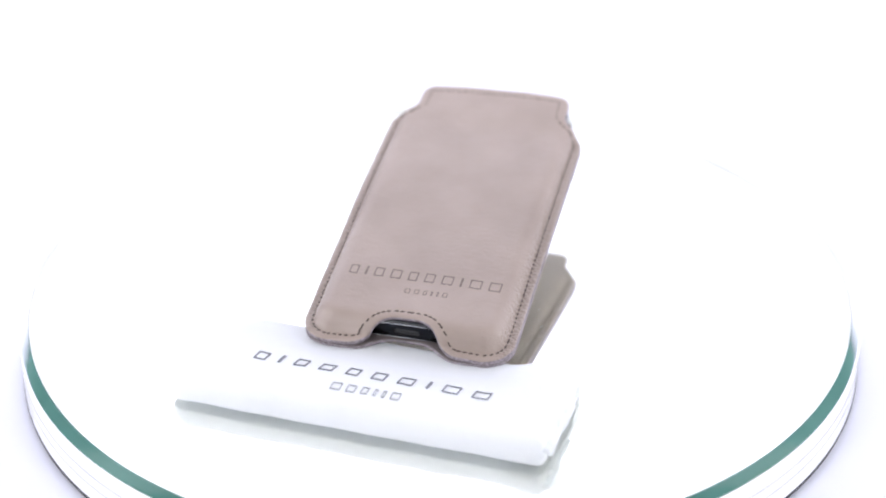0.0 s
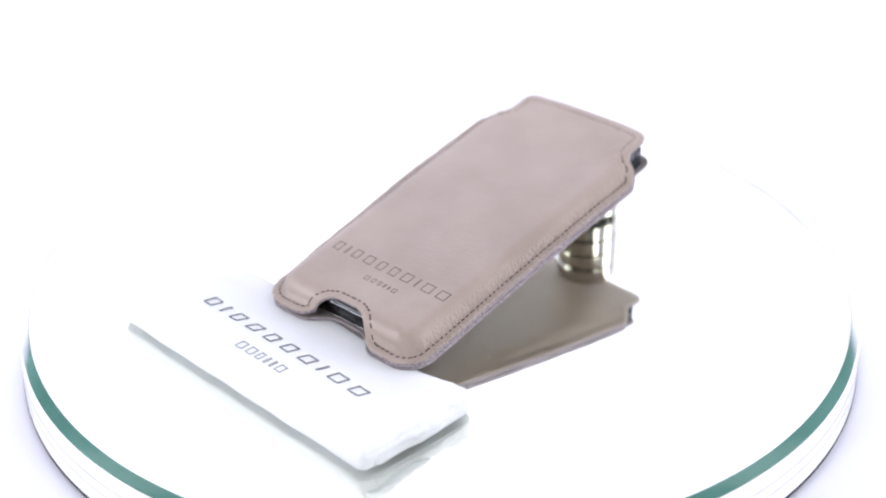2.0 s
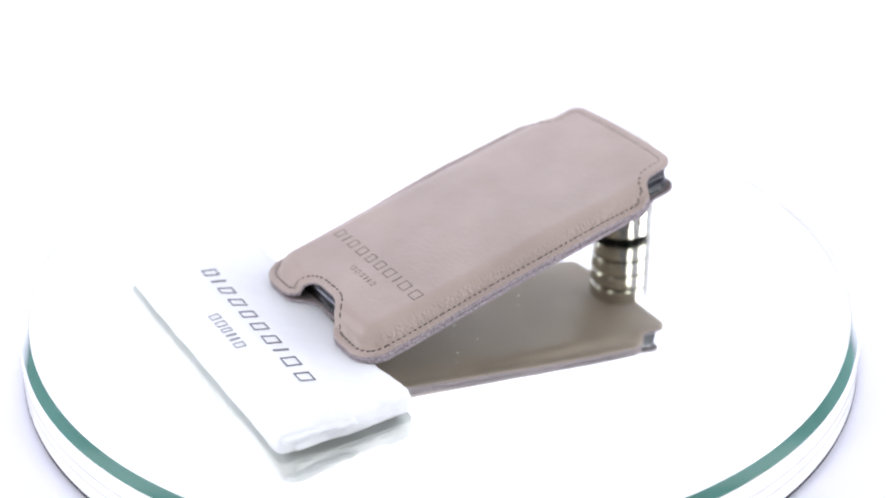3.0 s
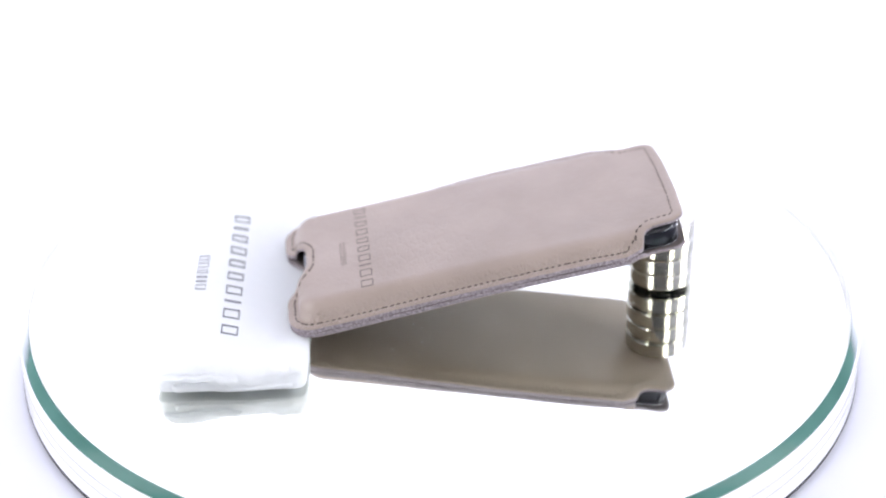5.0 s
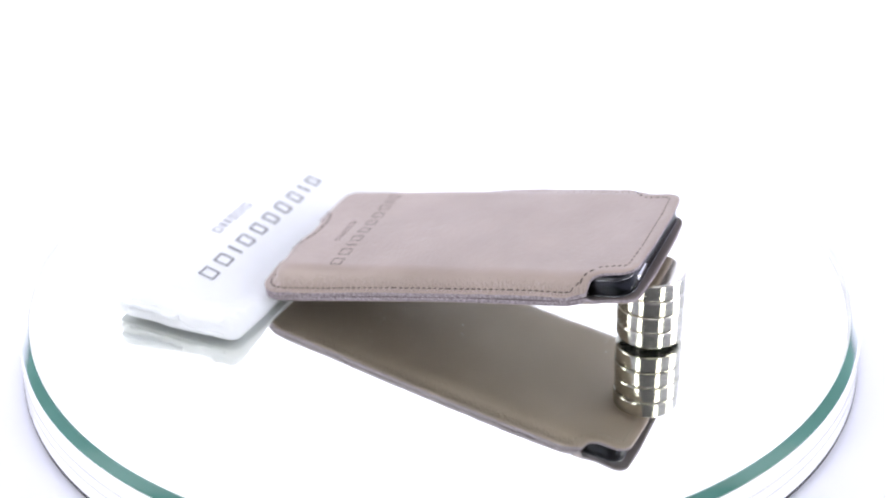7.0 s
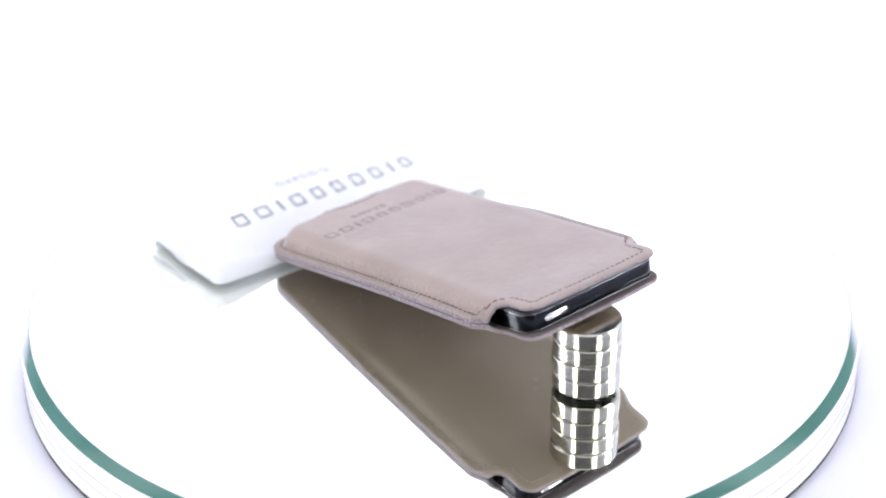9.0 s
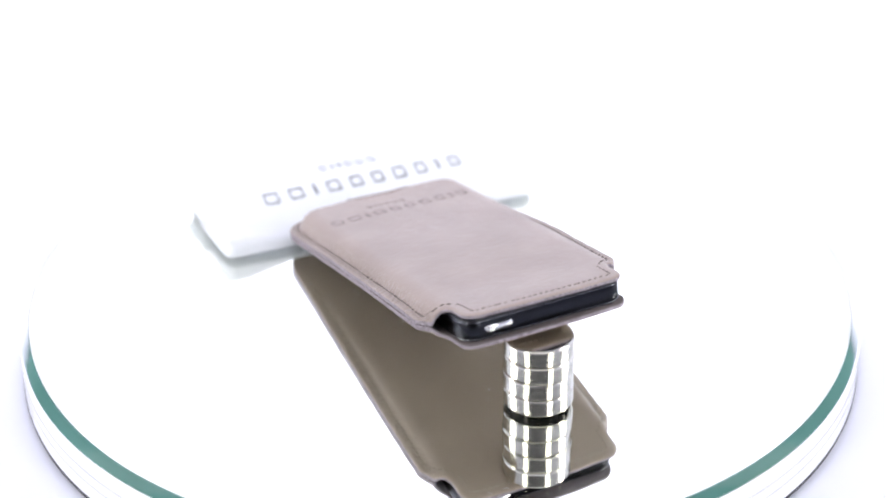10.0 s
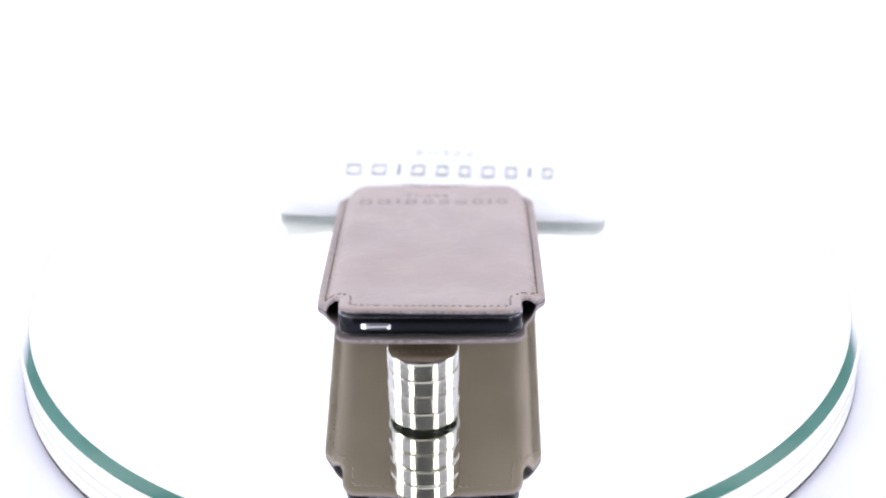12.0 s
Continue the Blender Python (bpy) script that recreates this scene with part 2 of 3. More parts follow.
def sheet(loop, step, outer, thickness, side):
    """A sheet of some thickness inside an outline. outer(x, y): the height of its outer face; side: +1 where that face is the upper one."""
    rim = inset(loop, 0.0005)
    xs, ys = [p.x for p in loop], [p.y for p in loop]
    rng = random.Random(5)
    grid = []
    row = 0
    y = min(ys)
    while y < max(ys):
        x = min(xs) + (step / 2 if row % 2 else 0)
        while x < max(xs):
            grid.append(Vector((x + rng.uniform(-0.1, 0.1) * step, y + rng.uniform(-0.1, 0.1) * step)))
            x += step
        y += step * 0.87
        row += 1
    keep = [p for p, d in zip(grid, distances(grid, loop)) if d > 0.0005 + 0.6 * step]
    n = len(loop)
    pts = list(loop) + rim + keep
    edges = [(i, (i + 1) % n) for i in range(n)]
    verts, edges, faces, *_ = delaunay_2d_cdt(pts, edges, [], 1, 1e-7)
    depth = distances(verts, loop)
    bm = bmesh.new()
    top, low = [], []
    for p, d in zip(verts, depth):
        z = outer(p.x, p.y)
        sink = 0.0004 if d < 0.0002 else 0.0
        top.append(bm.verts.new((p.x, p.y, z - side * sink)))
        low.append(bm.verts.new((p.x, p.y, z - side * (thickness(p.x, p.y) - sink * 0.6))))
    seen = {}
    for f in faces:
        for i in range(len(f)):
            e = (f[i], f[(i + 1) % len(f)])
            key = (min(e), max(e))
            seen[key] = None if key in seen else e
        bm.faces.new([top[i] for i in f])
        bm.faces.new([low[i] for i in reversed(f)]).material_index = 2
    for e in seen.values():
        if e:
            w = bm.faces.new((top[e[1]], top[e[0]], low[e[0]], low[e[1]]))
            w.material_index = 1
    return bm


def box(bm, x0, x1, y0, y1, z0, z1):
    v = [bm.verts.new((x, y, z)) for z in (z0, z1) for x, y in ((x0, y0), (x1, y0), (x1, y1), (x0, y1))]
    for f in ((3, 2, 1, 0), (4, 5, 6, 7), (0, 1, 5, 4), (1, 2, 6, 5), (2, 3, 7, 6), (3, 0, 4, 7)):
        bm.faces.new([v[i] for i in f])


def smooth(a):
    a = min(1.0, max(0.0, a))
    return a * a * (3 - 2 * a)


# ---------------------------------------------------------------- studio
def build_studio():
    # a white paper sweep: table surface, curve, back wall
    bm = bmesh.new()
    prof = [(-1.2, -0.0225), (0.36, -0.0225)]
    prof += [(0.36 + 0.3 * math.sin(a), 0.2775 - 0.3 * math.cos(a)) for a in np.linspace(0.1, math.pi / 2, 14)]
    prof += [(0.66, 1.2), (0.675, 1.2)]
    prof += [(0.675, 0.2775), (0.36, -0.04), (-1.2, -0.04)]
    ends = [[bm.verts.new((x, y, z)) for y, z in prof] for x in (-0.9, 0.9)]
    n = len(prof)
    for i in range(n):
        bm.faces.new((ends[0][i], ends[0][(i + 1) % n], ends[1][(i + 1) % n], ends[1][i]))
    bm.faces.new(ends[0])
    bm.faces.new(list(reversed(ends[1])))
    ob = part("backdrop", bm, PAPER, smooth=False)
    tagged(ob, "seamless white paper sweep under and behind the turntable", "backdrop", kind="structure")
    # Unseen walls and ceiling, added to close the room and shape its light.
    for name, dims, mat, label in (
        ("wall_west", (-0.93, -0.905, -1.2, 0.66, -0.04, 1.2), PAPER, "plain white wall, added out of view to bounce light"),
        ("wall_east", (0.905, 0.93, -1.2, 0.66, -0.04, 1.2), PAPER, "plain white wall, added out of view to bounce light"),
        ("wall_south", (-0.93, 0.93, -1.23, -1.205, -0.04, 1.2), GREY_WALL, "plain dark grey wall, added behind the camera for dark reflections"),
        ("ceiling", (-0.93, 0.93, -1.23, 0.68, 1.203, 1.23), GREY_CEILING, "plain light grey ceiling, added out of view to limit light from above"),
    ):
        bm = bmesh.new()
        box(bm, *dims)
        tagged(part(name, bm, mat, smooth=False), label, name.split("_")[0], kind="structure")


build_studio()


# ---------------------------------------------------------------- turntable with a mirror top
DISC_R = 0.1525
GLASS_T = 0.0018


def build_turntable():
    top = new("mirror_turntable")
    tagged(top, "round mirrored glass turntable with a green polished edge, on white paper", "turntable")
    ri = 0.1491
    glass = part("glass_plate", lathe([(0, 0), (ri, 0), (ri, -GLASS_T), (0, -GLASS_T)], 180, False), GLASS, top, "clear glass plate over the mirror", smooth=False)
    part("silvering", lathe([(0, -GLASS_T - 0.00005), (ri - 0.0001, -GLASS_T - 0.00005), (ri - 0.0001, -GLASS_T - 0.0006), (0, -GLASS_T - 0.0006)], 180, False), MIRROR, top, "mirror coating", smooth=False)
    # Added white ring; it brightens the glass rim, which would otherwise look dark.
    part("lining", lathe([(ri - 0.00003, -0.00004), (ri - 0.00003, -GLASS_T + 0.00004), (ri - 0.0012, -GLASS_T + 0.00004)], 240), BOUNCE_WHITE, top, "white ring added round the glass to brighten its far rim")
    g = [(ri + 0.0001, 0.0), (ri + 0.0004, -0.0002), (DISC_R - 0.0005, -0.0024), (DISC_R - 0.0001, -0.0028), (DISC_R, -0.0030), (ri + 0.001, -0.0030), (ri + 0.0001, -0.0030)]
    part("bevelled_edge", lathe(g, 240), GREEN_GLASS, top, "polished green glass edge", crease=40)
    b = [(ri, -0.0040), (DISC_R - 0.0003, -0.0031), (DISC_R + 0.0004, -0.0036), (DISC_R + 0.0006, -0.0196), (DISC_R - 0.0002, -0.0204), (0.02, -0.0204), (0.02, -0.0042)]
    part("drum", lathe(b, 240), ACRYLIC, top, "milky white drum wall", crease=20)
    for z in (-0.0092, -0.0136):
        r = DISC_R + 0.0006
        part("seam_line", lathe([(r - 0.0004, z + 0.00012), (r + 0.00012, z + 0.00012), (r + 0.00012, z - 0.00012), (r - 0.0004, z - 0.00012)], 240), SEAM_GREY, top, "thin grey line")
    # Dark ring that draws the contact shadow between drum and paper.
    f = [(DISC_R + 0.0002, -0.02045), (DISC_R + 0.0008, -0.0206), (DISC_R + 0.0006, -0.0213), (DISC_R - 0.0010, -0.0224), (0.09, -0.0224), (0.09, -0.02045)]
    part("contact_shade_ring", lathe(f, 240), CONTACT_SHADE, top, "dark ring standing in for the contact shadow under the drum")
    # bits of white lint lying on the glass
    rng = random.Random(3)
    for x, y, size, turned in ((-0.0290, 0.0090, 1.3, 20), (-0.0221, -0.0210, 1.5, 75), (-0.0405, 0.0059, 1.0, 130), (-0.0449, 0.0162, 1.1, 50), (-0.0093, -0.0710, 1.4, 160), (-0.0312, 0.0060, 0.7, 100)):
        bm = bmesh.new()
        rings = []
        for k in range(7):
            a = (k / 6 - 0.5) * size * MM
            r = 0.00009 * (1.25 - abs(k / 3 - 1))
            off = 0.12 * size * MM * math.sin(k * 1.1 + x * 900) + rng.uniform(-0.00003, 0.00003)
            rings.append([bm.verts.new((a, off + r * math.cos(q * math.pi / 2), 0.0001 + r * math.sin(q * math.pi / 2))) for q in range(4)])
        for r0, r1 in zip(rings, rings[1:]):
            for q in range(4):
                bm.faces.new((r0[q], r0[(q + 1) % 4], r1[(q + 1) % 4], r1[q]))
        bm.faces.new(rings[0])
        bm.faces.new(list(reversed(rings[-1])))
        part("lint", bm, LINT, top, "white lint fibre on the glass", m=pose(x, y, 0, 0, 0, turned))
    return top


TURNTABLE = build_turntable()

# ---------------------------------------------------------------- leather phone case
CASE_POSE = pose(-0.00463, 0.02848, 0.01824, 0, 0, 185.62) @ pose(0, 0, 0, 10.55)
PHONE_W, PHONE_Y0, PHONE_Y1, PHONE_T = 30.0, -21.4, 111.4, 7.5
SKIN = 1.6


def case_outline(tip, notch, flap=29.5):
    c = [(37.7, -29, 11), (37.8, 91.7, 3.2), (34.4, 97.7, 3), (flap + 1.3, 99.0, 3), (flap, 102.4, 3), (flap, tip - 1.1, 5.5), (12, tip, 40)]
    c += [(-x, y, r) for x, y, r in reversed(c)]
    c += [(-16.4, -29, 8), (-7.2, notch, 9.5), (7.2, notch, 9.5), (16.4, -29, 8)]
    c = [(x, y + (0.008 * x if y > 104 else 0), r) for x, y, r in c]
    return rounded([(x * MM, y * MM, r * MM) for x, y, r in c], 0.0011)


def phone_gap(x, y):
    """Distance in mm outside the stretched leather over the phone; negative inside."""
    wide, y0, y1 = 34.4, -25.2, 130.0
    qx, qy = abs(x / MM) - (wide - 9), abs(y / MM - (y0 + y1) / 2) - ((y1 - y0) / 2 - 9)
    return math.hypot(max(qx, 0), max(qy, 0)) + min(max(qx, qy), 0) - 9


def shoulder(gap, reach):
    """How far the leather has rolled down from the flat (0) to the sewn margin (1), at the distance gap from the crease."""
    t = min(1.0, max(0.0, (gap + reach) / reach))
    return (1 - math.sqrt(1 - (0.985 * t) ** 2)) / (1 - math.sqrt(1 - 0.985 ** 2))


def flare(x, y):
    """Rise of the sewn margin that stands up along one long side, in mm."""
    u, v = x / MM, y / MM
    return (1.0 * smooth((v + 15) / 20) + 1.3 * smooth((v - 15) / 40)) * smooth((-u - 22) / 10)


def front_face(x, y):
    u, v = x / MM, y / MM
    drop = (4.5 + 2.2 * smooth((60 - v) / 90)) * shoulder(phone_gap(x, y), 6.8)
    if v < -8:
        drop *= 1 - 0.6 * math.exp(-(u / 13) ** 2) * smooth((-8 - v) / 8)
    lift = (1.3 + 0.4 * u / 29.5) * smooth((v - 86) / 28) * (1 - 0.3 * (u / 29.5) ** 2) + 0.25 * math.exp(-(u / 13) ** 2) * smooth((-6 - v) / 10) + 0.7 * math.exp(-((v - 48) / 36) ** 2) * math.exp(-(u / 29) ** 4) + 0.35 * noise.noise(Vector((u * 0.045, v * 0.04, 3.1)))
    seam = 0.18 * noise.noise(Vector((u * 0.2, v * 0.2, 7.7))) * smooth(phone_gap(x, y) / 2)
    return (lift - drop + seam + flare(x, y) * shoulder(phone_gap(x, y), 6.8)) * MM


def back_face(x, y):
    u, v = x / MM, y / MM
    drop = (2.3 - 2.2 * smooth((60 - v) / 90) + flare(x, y)) * shoulder(phone_gap(x, y), 6.0)
    return (-10.9 + drop + 0.15 * noise.noise(Vector((u * 0.05, v * 0.05, 9.4)))) * MM


def stitches(loop, depth, face, side, where, pitch=0.0021):
    """Slanted thread stitches along the outline."""
    path = inset(loop, depth)
    n = len(path)
    bm = bmesh.new()
    rng = random.Random(11)
    gap = 0.0
    for i in range(n):
        a, b = path[i], path[(i + 1) % n]
        gap += (b - a).length
        if gap < pitch:
            continue
        gap -= pitch
        if not where(a):
            continue
        t = (b - a).normalized()
        ang = math.atan2(t.y, t.x) + rng.uniform(0.06, 0.22)
        t = Vector((math.cos(ang), math.sin(ang)))
        s = Vector((-t.y, t.x))
        half, wide = 0.00078 * rng.uniform(0.8, 1.15), 0.00040
        rings = []
        for k in range(5):
            w = -1 + k / 2
            c = a + t * (w * half)
            z = face(c.x, c.y)
            arch = 0.0002 * (1 - w * w) - 0.00008
            fat = wide * (1 - 0.45 * w * w)
            rings.append([bm.verts.new((c.x + s.x * o * fat, c.y + s.y * o * fat, z + side * (arch + h))) for o, h in ((-1, -0.0001), (-0.6, 0.00012), (0.6, 0.00012), (1, -0.0001))])
        for r0, r1 in zip(rings, rings[1:]):
            for k in range(3):
                bm.faces.new((r0[k], r0[k + 1], r1[k + 1], r1[k]))
        bm.faces.new(rings[0])
        bm.faces.new(list(reversed(rings[-1])))
    return bm


def glyph(x0, x1, y0, y1, stroke, face, rise):
    """One mark of a wordmark as a plain outlined bar, laid on a surface; a narrow one is a single bar."""
    bm = bmesh.new()
    bars = [(x0, x1, y0, y1)]
    if x1 - x0 > 2.2 * stroke:
        bars = [(x0, x1, y0, y0 + stroke), (x0, x1, y1 - stroke, y1), (x0, x0 + stroke, y0 + stroke, y1 - stroke), (x1 - stroke, x1, y0 + stroke, y1 - stroke)]
    for a, b, c, d in bars:
        nx, ny = max(1, round((b - a) / 0.001)), max(1, round((d - c) / 0.001))
        g = [[[bm.verts.new((a + (b - a) * i / nx, c + (d - c) * j / ny, face(a + (b - a) * i / nx, c + (d - c) * j / ny) + h)) for j in range(ny + 1)] for i in range(nx + 1)] for h in (rise, rise - 0.0004)]
        for i in range(nx):
            for j in range(ny):
                bm.faces.new((g[0][i][j], g[0][i + 1][j], g[0][i + 1][j + 1], g[0][i][j + 1]))
        ring = [(i, 0) for i in range(nx)] + [(nx, j) for j in range(ny)] + [(i, ny) for i in range(nx, 0, -1)] + [(0, j) for j in range(ny, 0, -1)]
        for (i, j), (k, l) in zip(ring, ring[1:] + ring[:1]):
            bm.faces.new((g[0][i][j], g[1][i][j], g[1][k][l], g[0][k][l]))
    return bm


WIDE = (0.72, 0.16, 0.76, 0.86, 0.76, 0.80, 0.92, 0.16, 0.98, 0.98)


def wordmark(parent, name, x0, x1, y, tall, stroke, face, rise, mat, label, widths=WIDE):
    """A row of plain marks between x0 and x1."""
    gap = (x1 - x0 - sum(widths) * tall) / (len(widths) - 1)
    x = x0
    for w in widths:
        part(name, glyph(x, x + w * tall, y, y + tall, stroke, face, rise), mat, parent, label, smooth=False)
        x += w * tall + gap


def build_case():
    top = new("phone_sleeve")
    tagged(top, "taupe leather phone sleeve with brown stitching, propped on steel discs", "phone case")
    front_loop = case_outline(114.5, -20.2)
    back_loop = case_outline(113.9, -21.9, 30.8)
    front = part("front_panel", sheet(front_loop, 0.0011, front_face, lambda x, y: (SKIN + 0.55 * shoulder(phone_gap(x, y), 4)) * MM, 1), [LEATHER, RAW_EDGE, SHADED_LINING], top, "smooth taupe leather front with pressed wordmark")
    back = part("back_panel", sheet(back_loop, 0.0014, back_face, lambda x, y: (1.7 + 0.5 * shoulder(phone_gap(x, y), 4)) * MM, -1), [LIT_BACK_LEATHER, RAW_EDGE, SHADED_LINING], top, "taupe leather back panel, colour lightened for light from the mirror")
    sewn, flap = lambda p: p.y < 0.1, lambda p: p.y >= 0.1
    for loop, face, side, panel, edge, tip in ((front_loop, front_face, 1, front, THREAD, FLAP_THREAD), (back_loop, back_face, -1, back, GLINT_THREAD, PALE_THREAD)):
        part("stitching", stitches(loop, 0.0027, face, side, sewn), edge, panel, "brown thread stitches")
        part("flap_stitching", stitches(loop, 0.0036, face, side, flap), tip, panel, "taupe thread stitches")
    # Thin dark bars paint the shadow that pressed-in strokes would hold.
    wordmark(front, "pressed_shade_mark", -0.0268, 0.0283, -0.0012, 0.0044, 0.00040, front_face, 0.00008, PRESSED_SHADE, "plain mark of the wordmark, dark for the shade in pressed strokes")
    wordmark(front, "pressed_shade_mark", -0.0046, 0.0108, -0.0077, 0.0022, 0.00024, front_face, 0.00008, PRESSED_SHADE, "small plain mark, dark for the shade in pressed strokes", (0.9, 0.8, 0.6, 0.3, 0.3, 0.8))
    top.matrix_basis = CASE_POSE
    return top


def rounded_slab(w, y0, y1, z0, z1, r, bevel):
    """A slab with rounded corners and softened edges, in mm."""
    bm = bmesh.new()
    rings = []
    for d, z in ((bevel, z0), (bevel * 0.3, z0 + bevel * 0.3), (0, z0 + bevel), (0, z1 - bevel), (bevel * 0.3, z1 - bevel * 0.3), (bevel, z1)):
        loop = []
        for cx, cy, a0 in ((w - r, y1 - r, 0), (-w + r, y1 - r, 90), (-w + r, y0 + r, 180), (w - r, y0 + r, 270)):
            for k in range(9):
                a = radians(a0 + 90 * k / 8)
                loop.append(bm.verts.new(((cx + (r - d) * math.cos(a)) * MM, (cy + (r - d) * math.sin(a)) * MM, z * MM)))
        rings.append(loop)
    n = len(rings[0])
    for a, b in zip(rings, rings[1:]):
        for k in range(n):
            bm.faces.new((a[k], a[(k + 1) % n], b[(k + 1) % n], b[k]))
    bm.faces.new(list(reversed(rings[0])))
    bm.faces.new(rings[-1])
    return bm


def pill(w, h, depth, bevel=0.25):
    """A flat pill lying in x and z, proud along +y, in mm."""
    bm = bmesh.new()
    r = h / 2
    rings = []
    for d, y in ((0, -0.6), (0, depth - bevel), (bevel, depth)):
        loop = []
        for cx, a0 in ((w / 2 - r, -90), (-w / 2 + r, 90)):
            for k in range(9):
                a = radians(a0 + 180 * k / 8)
                loop.append(bm.verts.new(((cx + (r - d) * math.cos(a)) * MM, y * MM, (r - d) * math.sin(a) * MM)))
        rings.append(loop)
    n = len(rings[0])
    for a, b in zip(rings, rings[1:]):
        for k in range(n):
            bm.faces.new((a[k], a[(k + 1) % n], b[(k + 1) % n], b[k]))
    bm.faces.new(rings[0])
    bm.faces.new(list(reversed(rings[-1])))
    return bm


def build_phone():
    top = new("smartphone")
    tagged(top, "black smartphone with a silver power button inside the leather sleeve", "phone")
    z1 = -SKIN - 0.12
    z0 = z1 - PHONE_T
    w = PHONE_W - 0.15
    part("band", rounded_slab(w, PHONE_Y0, PHONE_Y1, z0 + 0.9, z1 - 0.9, 6.0, 0.3), PHONE_BAND, top, "dark slate metal band")
    part("screen", rounded_slab(w - 0.5, PHONE_Y0 + 0.5, PHONE_Y1 - 0.5, z1 - 1.0, z1, 5.6, 0.35), PHONE_BLACK, top, "black glass front")
    part("rear_cover", rounded_slab(w - 0.5, PHONE_Y0 + 0.5, PHONE_Y1 - 0.5, z0, z0 + 1.0, 5.6, 0.35), PHONE_BLACK, top, "black rear cover")
    for z in (z1 - 0.98, z0 + 0.72):
        part("chamfer", rounded_slab(w + 0.04, PHONE_Y0 - 0.04, PHONE_Y1 + 0.04, z, z + 0.26, 6.0, 0.08), CHAMFER, top, "thin polished metal chamfer")
    zm = (z0 + z1) / 2
    part("power_button", pill(10.0, 2.4, 0.55), SILVER, top, "silver metal power button", m=pose(17.5 * MM, PHONE_Y1 * MM, zm * MM))
    part("dock_socket", pill(9.0, 2.2, 0.15, 0.1), DARK, top, "dark socket", m=pose(0, PHONE_Y0 * MM, zm * MM, 0, 0, 180))
    part("socket_rim", pill(10.2, 3.2, 0.08, 0.1), PHONE_BAND, top, "thin dark metal rim round the socket", m=pose(0, PHONE_Y0 * MM, zm * MM, 0, 0, 180))
    part("headphone_socket", pill(3.8, 3.7, 0.1, 0.1), DARK, top, "round dark socket", m=pose(-20 * MM, PHONE_Y0 * MM, zm * MM, 0, 0, 180))
    top.matrix_basis = CASE_POSE
    return top


# ---------------------------------------------------------------- steel discs under the sleeve
DISC_H, MAG_R = 0.0064, 0.0117


def build_magnets():
    profile = [(0, DISC_H), (MAG_R - 0.0010, DISC_H), (MAG_R - 0.0006, DISC_H - 0.0001), (MAG_R - 0.0002, DISC_H - 0.0004), (MAG_R, DISC_H - 0.0008)]
    profile += [(MAG_R, 0.0008), (MAG_R - 0.0002, 0.0004), (MAG_R - 0.0006, 0.0001), (MAG_R - 0.0010, 0), (0, 0)]
    out = []
    for k in range(4):
        m = pose(0.00374 + (0.00012, -0.0001, 0.00015, 0)[k], -0.0817 + (0, 0.0001, -0.00012, 0.0001)[k], k * DISC_H, 0, 0, 40 * k)
        if k == 0:
            ob = part("disc_magnet", lathe(profile, 96, False), NICKEL, crease=12)
            tagged(ob, "brushed nickel disc stacked in a column under the sleeve", "magnet", "stack of metal discs")
            ob.matrix_basis = m
        else:
            ob = copy_thing(out[0], m)
        out.append(ob)
    return out


# ---------------------------------------------------------------- folded cotton pouch
POUCH_POSE = pose(-0.0080, 0.0725, 0.0, 0, 0, 182.5)


def edge_round(d, r):
    """Height share of a rounded edge at the distance d from it."""
    if d >= r:
        return 1.0
    return math.sqrt(max(0.0, 1 - (1 - max(d, 0) / r) ** 2))


def fold_height(x, y):
    """Top of the pouch over the table, in its own space."""
    u, v = x / MM, y / MM
    press = smooth((v + 14) / 31) * (1 - 0.25 * smooth((abs(u + 3) - 30) / 32)) * (1 - 0.65 * smooth((u - 34) / 22))
    h = 8.8 - 5.6 * press
    h += 0.5 * noise.noise(Vector((u * 0.05, v * 0.07, 1.3))) + 0.25 * noise.noise(Vector((u * 0.16, v * 0.16, 4.4)))
    crumple = smooth((abs(u) - 48) / 16)
    h += crumple * 0.9 * noise.noise(Vector((u * 0.11, v * 0.22, 6.2))) + 1.3 * smooth((u - 46) / 8) * math.exp(-((v + 15) / 9) ** 2)
    h += smooth((u - 46) / 8) * (1.1 * abs(noise.noise(Vector((u * 0.16, v * 0.24, 2.2)))) + 0.7 * noise.noise(Vector((u * 0.4, v * 0.3, 8.8))))
    h = max(h, 1.2)
    h -= 0.5 * smooth((-17 - v) / 9)
    return h * MM


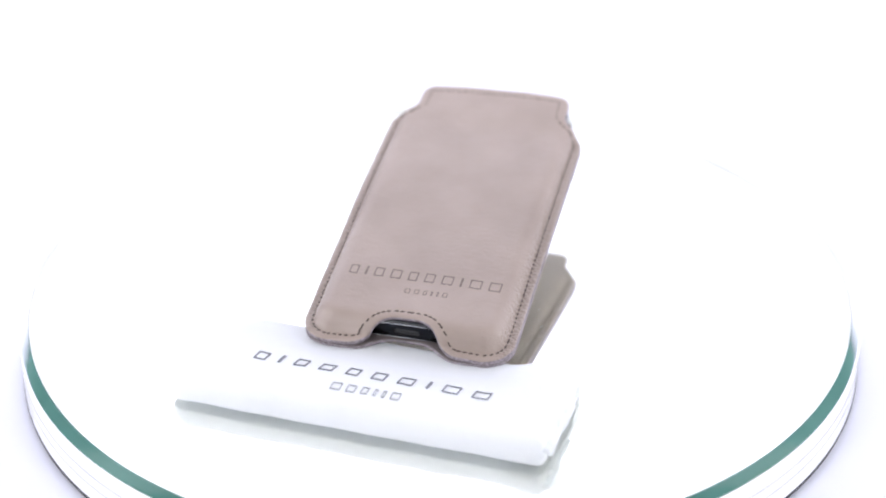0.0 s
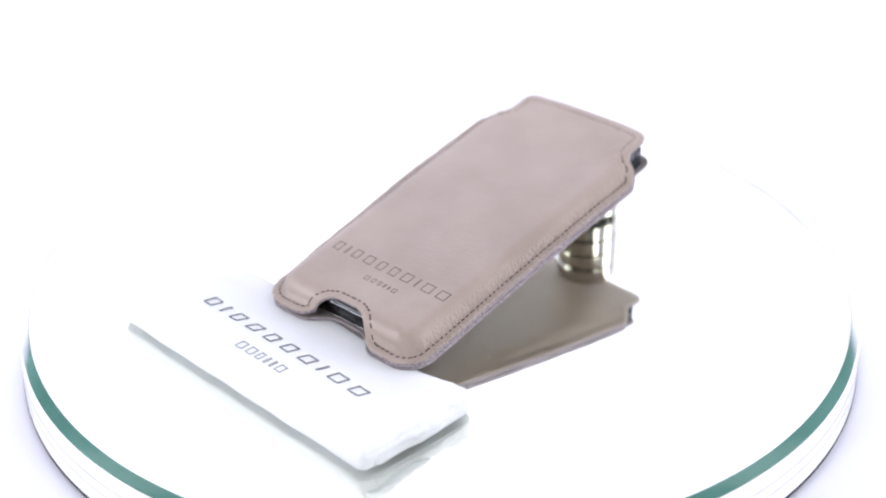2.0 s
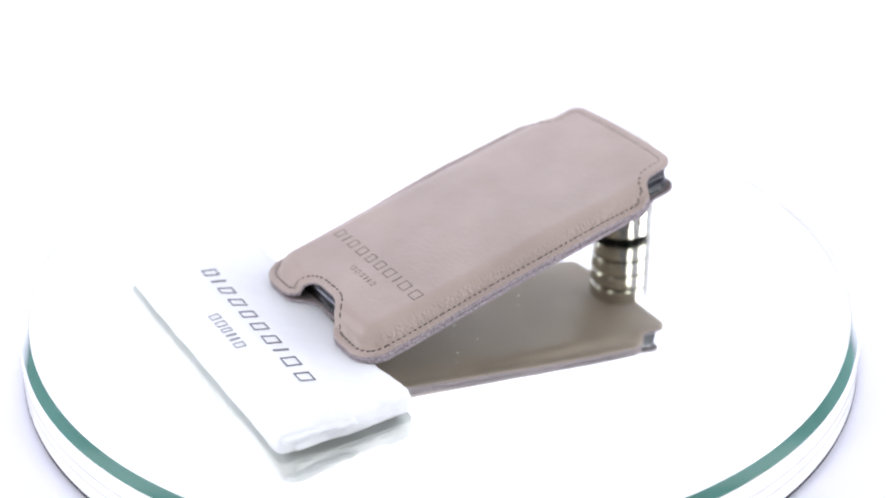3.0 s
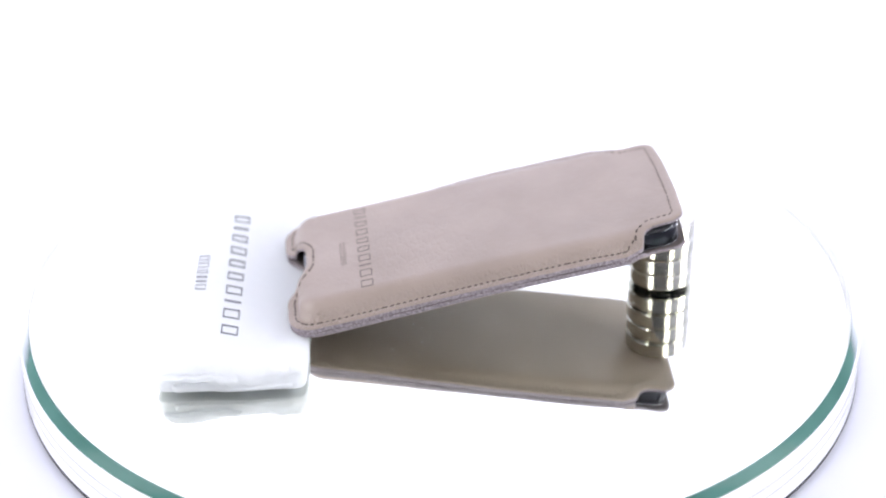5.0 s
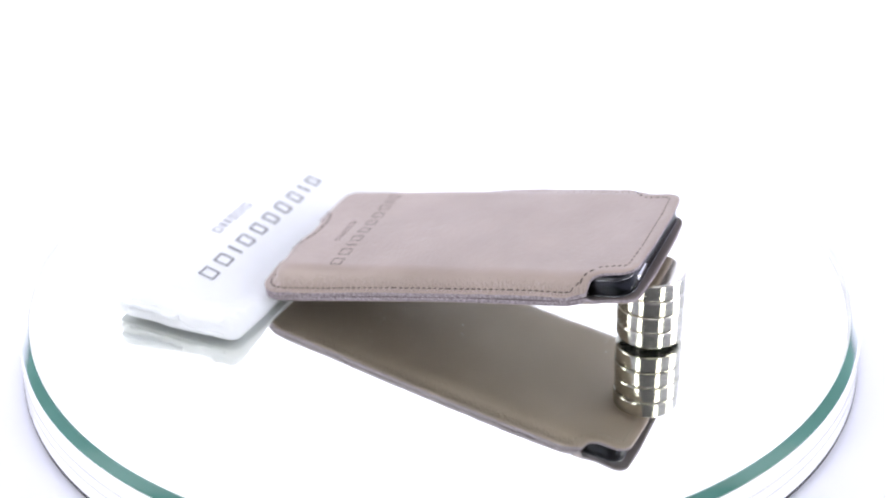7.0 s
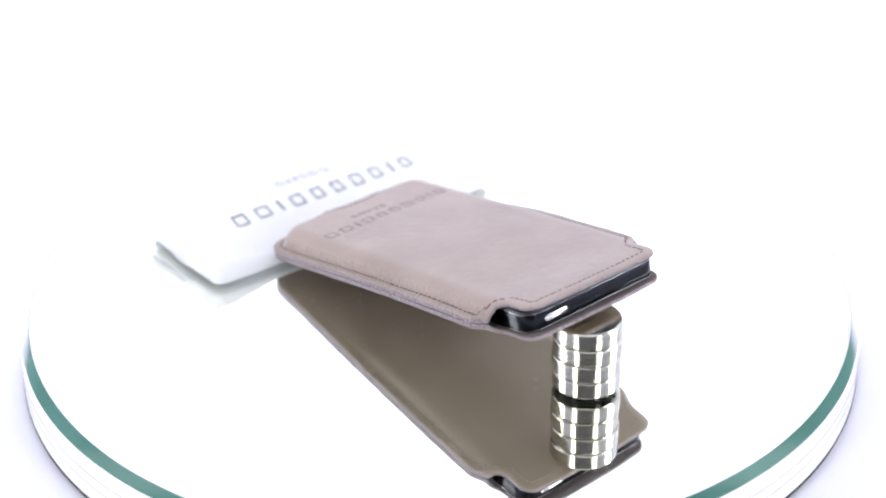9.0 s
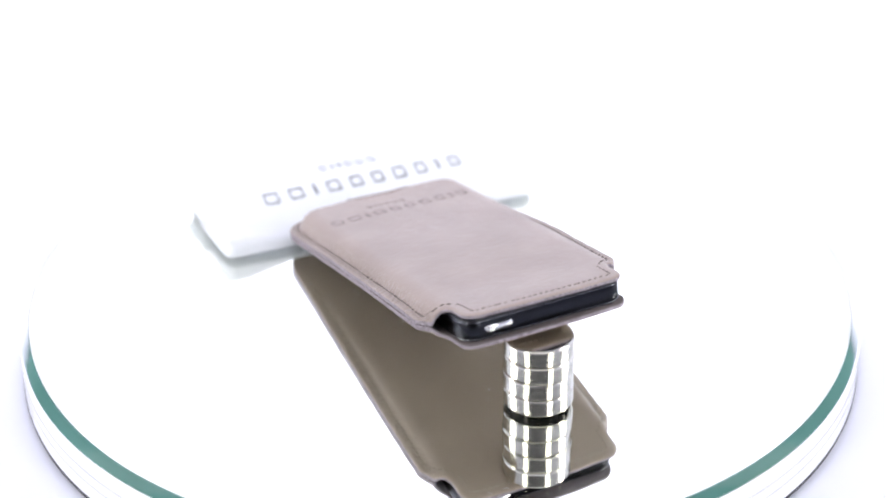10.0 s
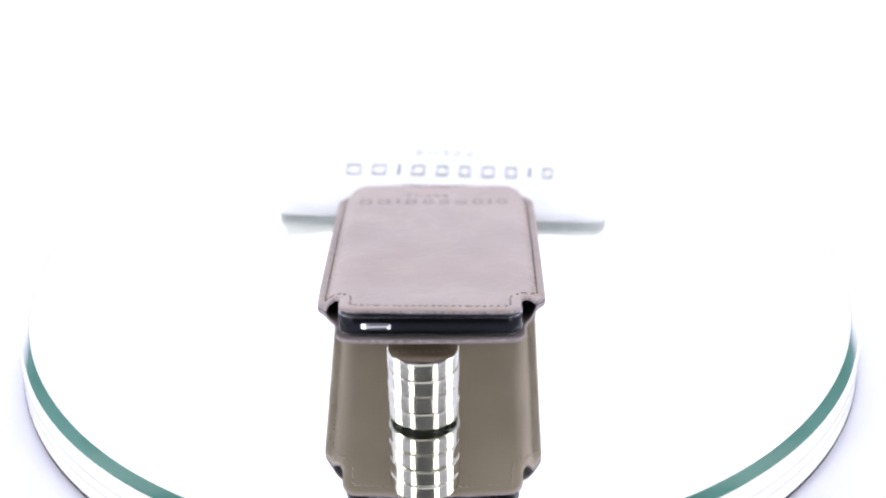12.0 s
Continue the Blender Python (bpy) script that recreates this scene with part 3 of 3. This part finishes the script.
def cushion(corners, low, high, step=0.0017, soft=0.0024):
    """A soft layer of folded cloth inside an outline, between two height functions, with rounded edges."""
    loop = rounded([(x * MM, y * MM, r * MM) for x, y, r in corners], 0.0015)
    loop = [p + Vector((0.6 * noise.noise(Vector((p.x * 60, p.y * 60, 2.0))), 0.6 * noise.noise(Vector((p.x * 60, p.y * 60, 8.0))))) * MM for p in loop]
    rims = inset(loop, 0.0001) + inset(loop, 0.0003) + inset(loop, 0.0006) + inset(loop, 0.001)
    xs, ys = [p.x for p in loop], [p.y for p in loop]
    grid = [Vector((x + (0.5 * step if j % 2 else 0), y)) for j, y in enumerate(np.arange(min(ys), max(ys), step * 0.87)) for x in np.arange(min(xs), max(xs), step)]
    keep = [p for p, d in zip(grid, distances(grid, loop)) if d > 0.0012 + 0.6 * step]
    n = len(loop)
    verts, _, faces, *_ = delaunay_2d_cdt(list(loop) + rims + keep, [(i, (i + 1) % n) for i in range(n)], [], 1, 1e-7)
    depth = distances(verts, loop)
    bm = bmesh.new()
    top, bot = [], []
    for p, d in zip(verts, depth):
        a, b = low(p.x, p.y), high(p.x, p.y)
        mid = a + 0.12 * (b - a)
        end = smooth((p.x / MM - 48) / 10)
        k = edge_round(d, soft * (1 - 0.4 * end))
        z = mid + (b - mid) * k
        ruffle = end * (2.6 * noise.noise(Vector((p.y * 75, z * 420, 3.3))) + 1.1 * noise.noise(Vector((p.y * 210, z * 600, 7.1)))) * MM * min(1, z / 0.002)
        top.append(bm.verts.new((p.x + ruffle, p.y + 0.4 * ruffle, z)))
        bot.append(top[-1] if d < 1e-5 else bm.verts.new((p.x, p.y, mid - (mid - a) * edge_round(d, 0.0006))))
    for f in faces:
        bm.faces.new([top[i] for i in f])
        if len({bot[i] for i in f} - {top[i] for i in f}) > 0:
            try:
                bm.faces.new([bot[i] for i in reversed(f)])
            except ValueError:
                pass
    return bm


def build_pouch():
    top = new("dust_pouch")
    tagged(top, "folded white cotton dust pouch with a grey printed wordmark", "dust bag")
    base = lambda x, y: 0.0001
    lower = lambda x, y: min(0.0031 + 0.0003 * noise.noise(Vector((x * 50, y * 50, 5))), 0.4 * fold_height(x, y))
    middle = lambda x, y: lower(x, y) * (1 - 0.96 * smooth((-9 - y / MM) / 6)) * (1 - 0.96 * smooth((y / MM - 15) / 6)) * (1 - 0.96 * smooth((x / MM - 47) / 6)) * (1 - 0.96 * smooth((-60 - x / MM) / 5)) + 0.00005
    part("lower_fold", cushion([(50, -12, 4), (50, 17, 3), (-62, 17, 3), (-62, -14, 4)], base, lower), CLOTH, top, "white cotton lower fold")
    part("upper_fold", cushion([(62, -24.8, 3), (62.5, 25.5, 4), (-67, 26.5, 6), (-68, -25.8, 5)], middle, fold_height, soft=0.0038), CLOTH, top, "puffed white cotton upper fold")
    for x1, y0, y1, share0, share1 in ((64.2, -23.0, 3.0, 0.48, 0.70), (63.6, -19.5, 21.0, 0.08, 0.34)):
        hem = [(x1, y0, 2), (x1 - 0.8, y1, 2), (52, y1, 1), (52, y0, 1)]
        part("hem_layer", cushion(hem, lambda x, y: share0 * fold_height(x, y), lambda x, y: share1 * fold_height(x, y), 0.0012, 0.0008), CLOTH, top, "folded white cotton hem")
    wordmark(top, "printed_mark", -0.0455, 0.0375, -0.0045, 0.0057, 0.00042, fold_height, 0.0004, INK, "grey printed plain mark")
    wordmark(top, "printed_mark", -0.0135, 0.0105, -0.0155, 0.0038, 0.00022, fold_height, 0.0004, PALE_INK, "small pale grey printed plain mark", (0.9, 0.8, 0.6, 0.25, 0.25, 0.8))
    top.matrix_basis = POUCH_POSE
    return top


CASE = build_case()
PHONE = build_phone()
MAGNETS = build_magnets()
POUCH = build_pouch()


# ---------------------------------------------------------------- the turn
def turn(t):
    """Degrees through which the turntable stands turned at t seconds."""
    return 158.72 - 13.976 * t + 0.01668 * t * t


def motions():
    steps = [k * 0.5 for k in range(25)]
    for thing in (TURNTABLE, CASE, PHONE, POUCH, *MAGNETS):
        rest = thing.matrix_basis.copy()
        walk(thing, [(t, pose(0, 0, 0, 0, 0, turn(t)) @ rest) for t in steps])


motions()
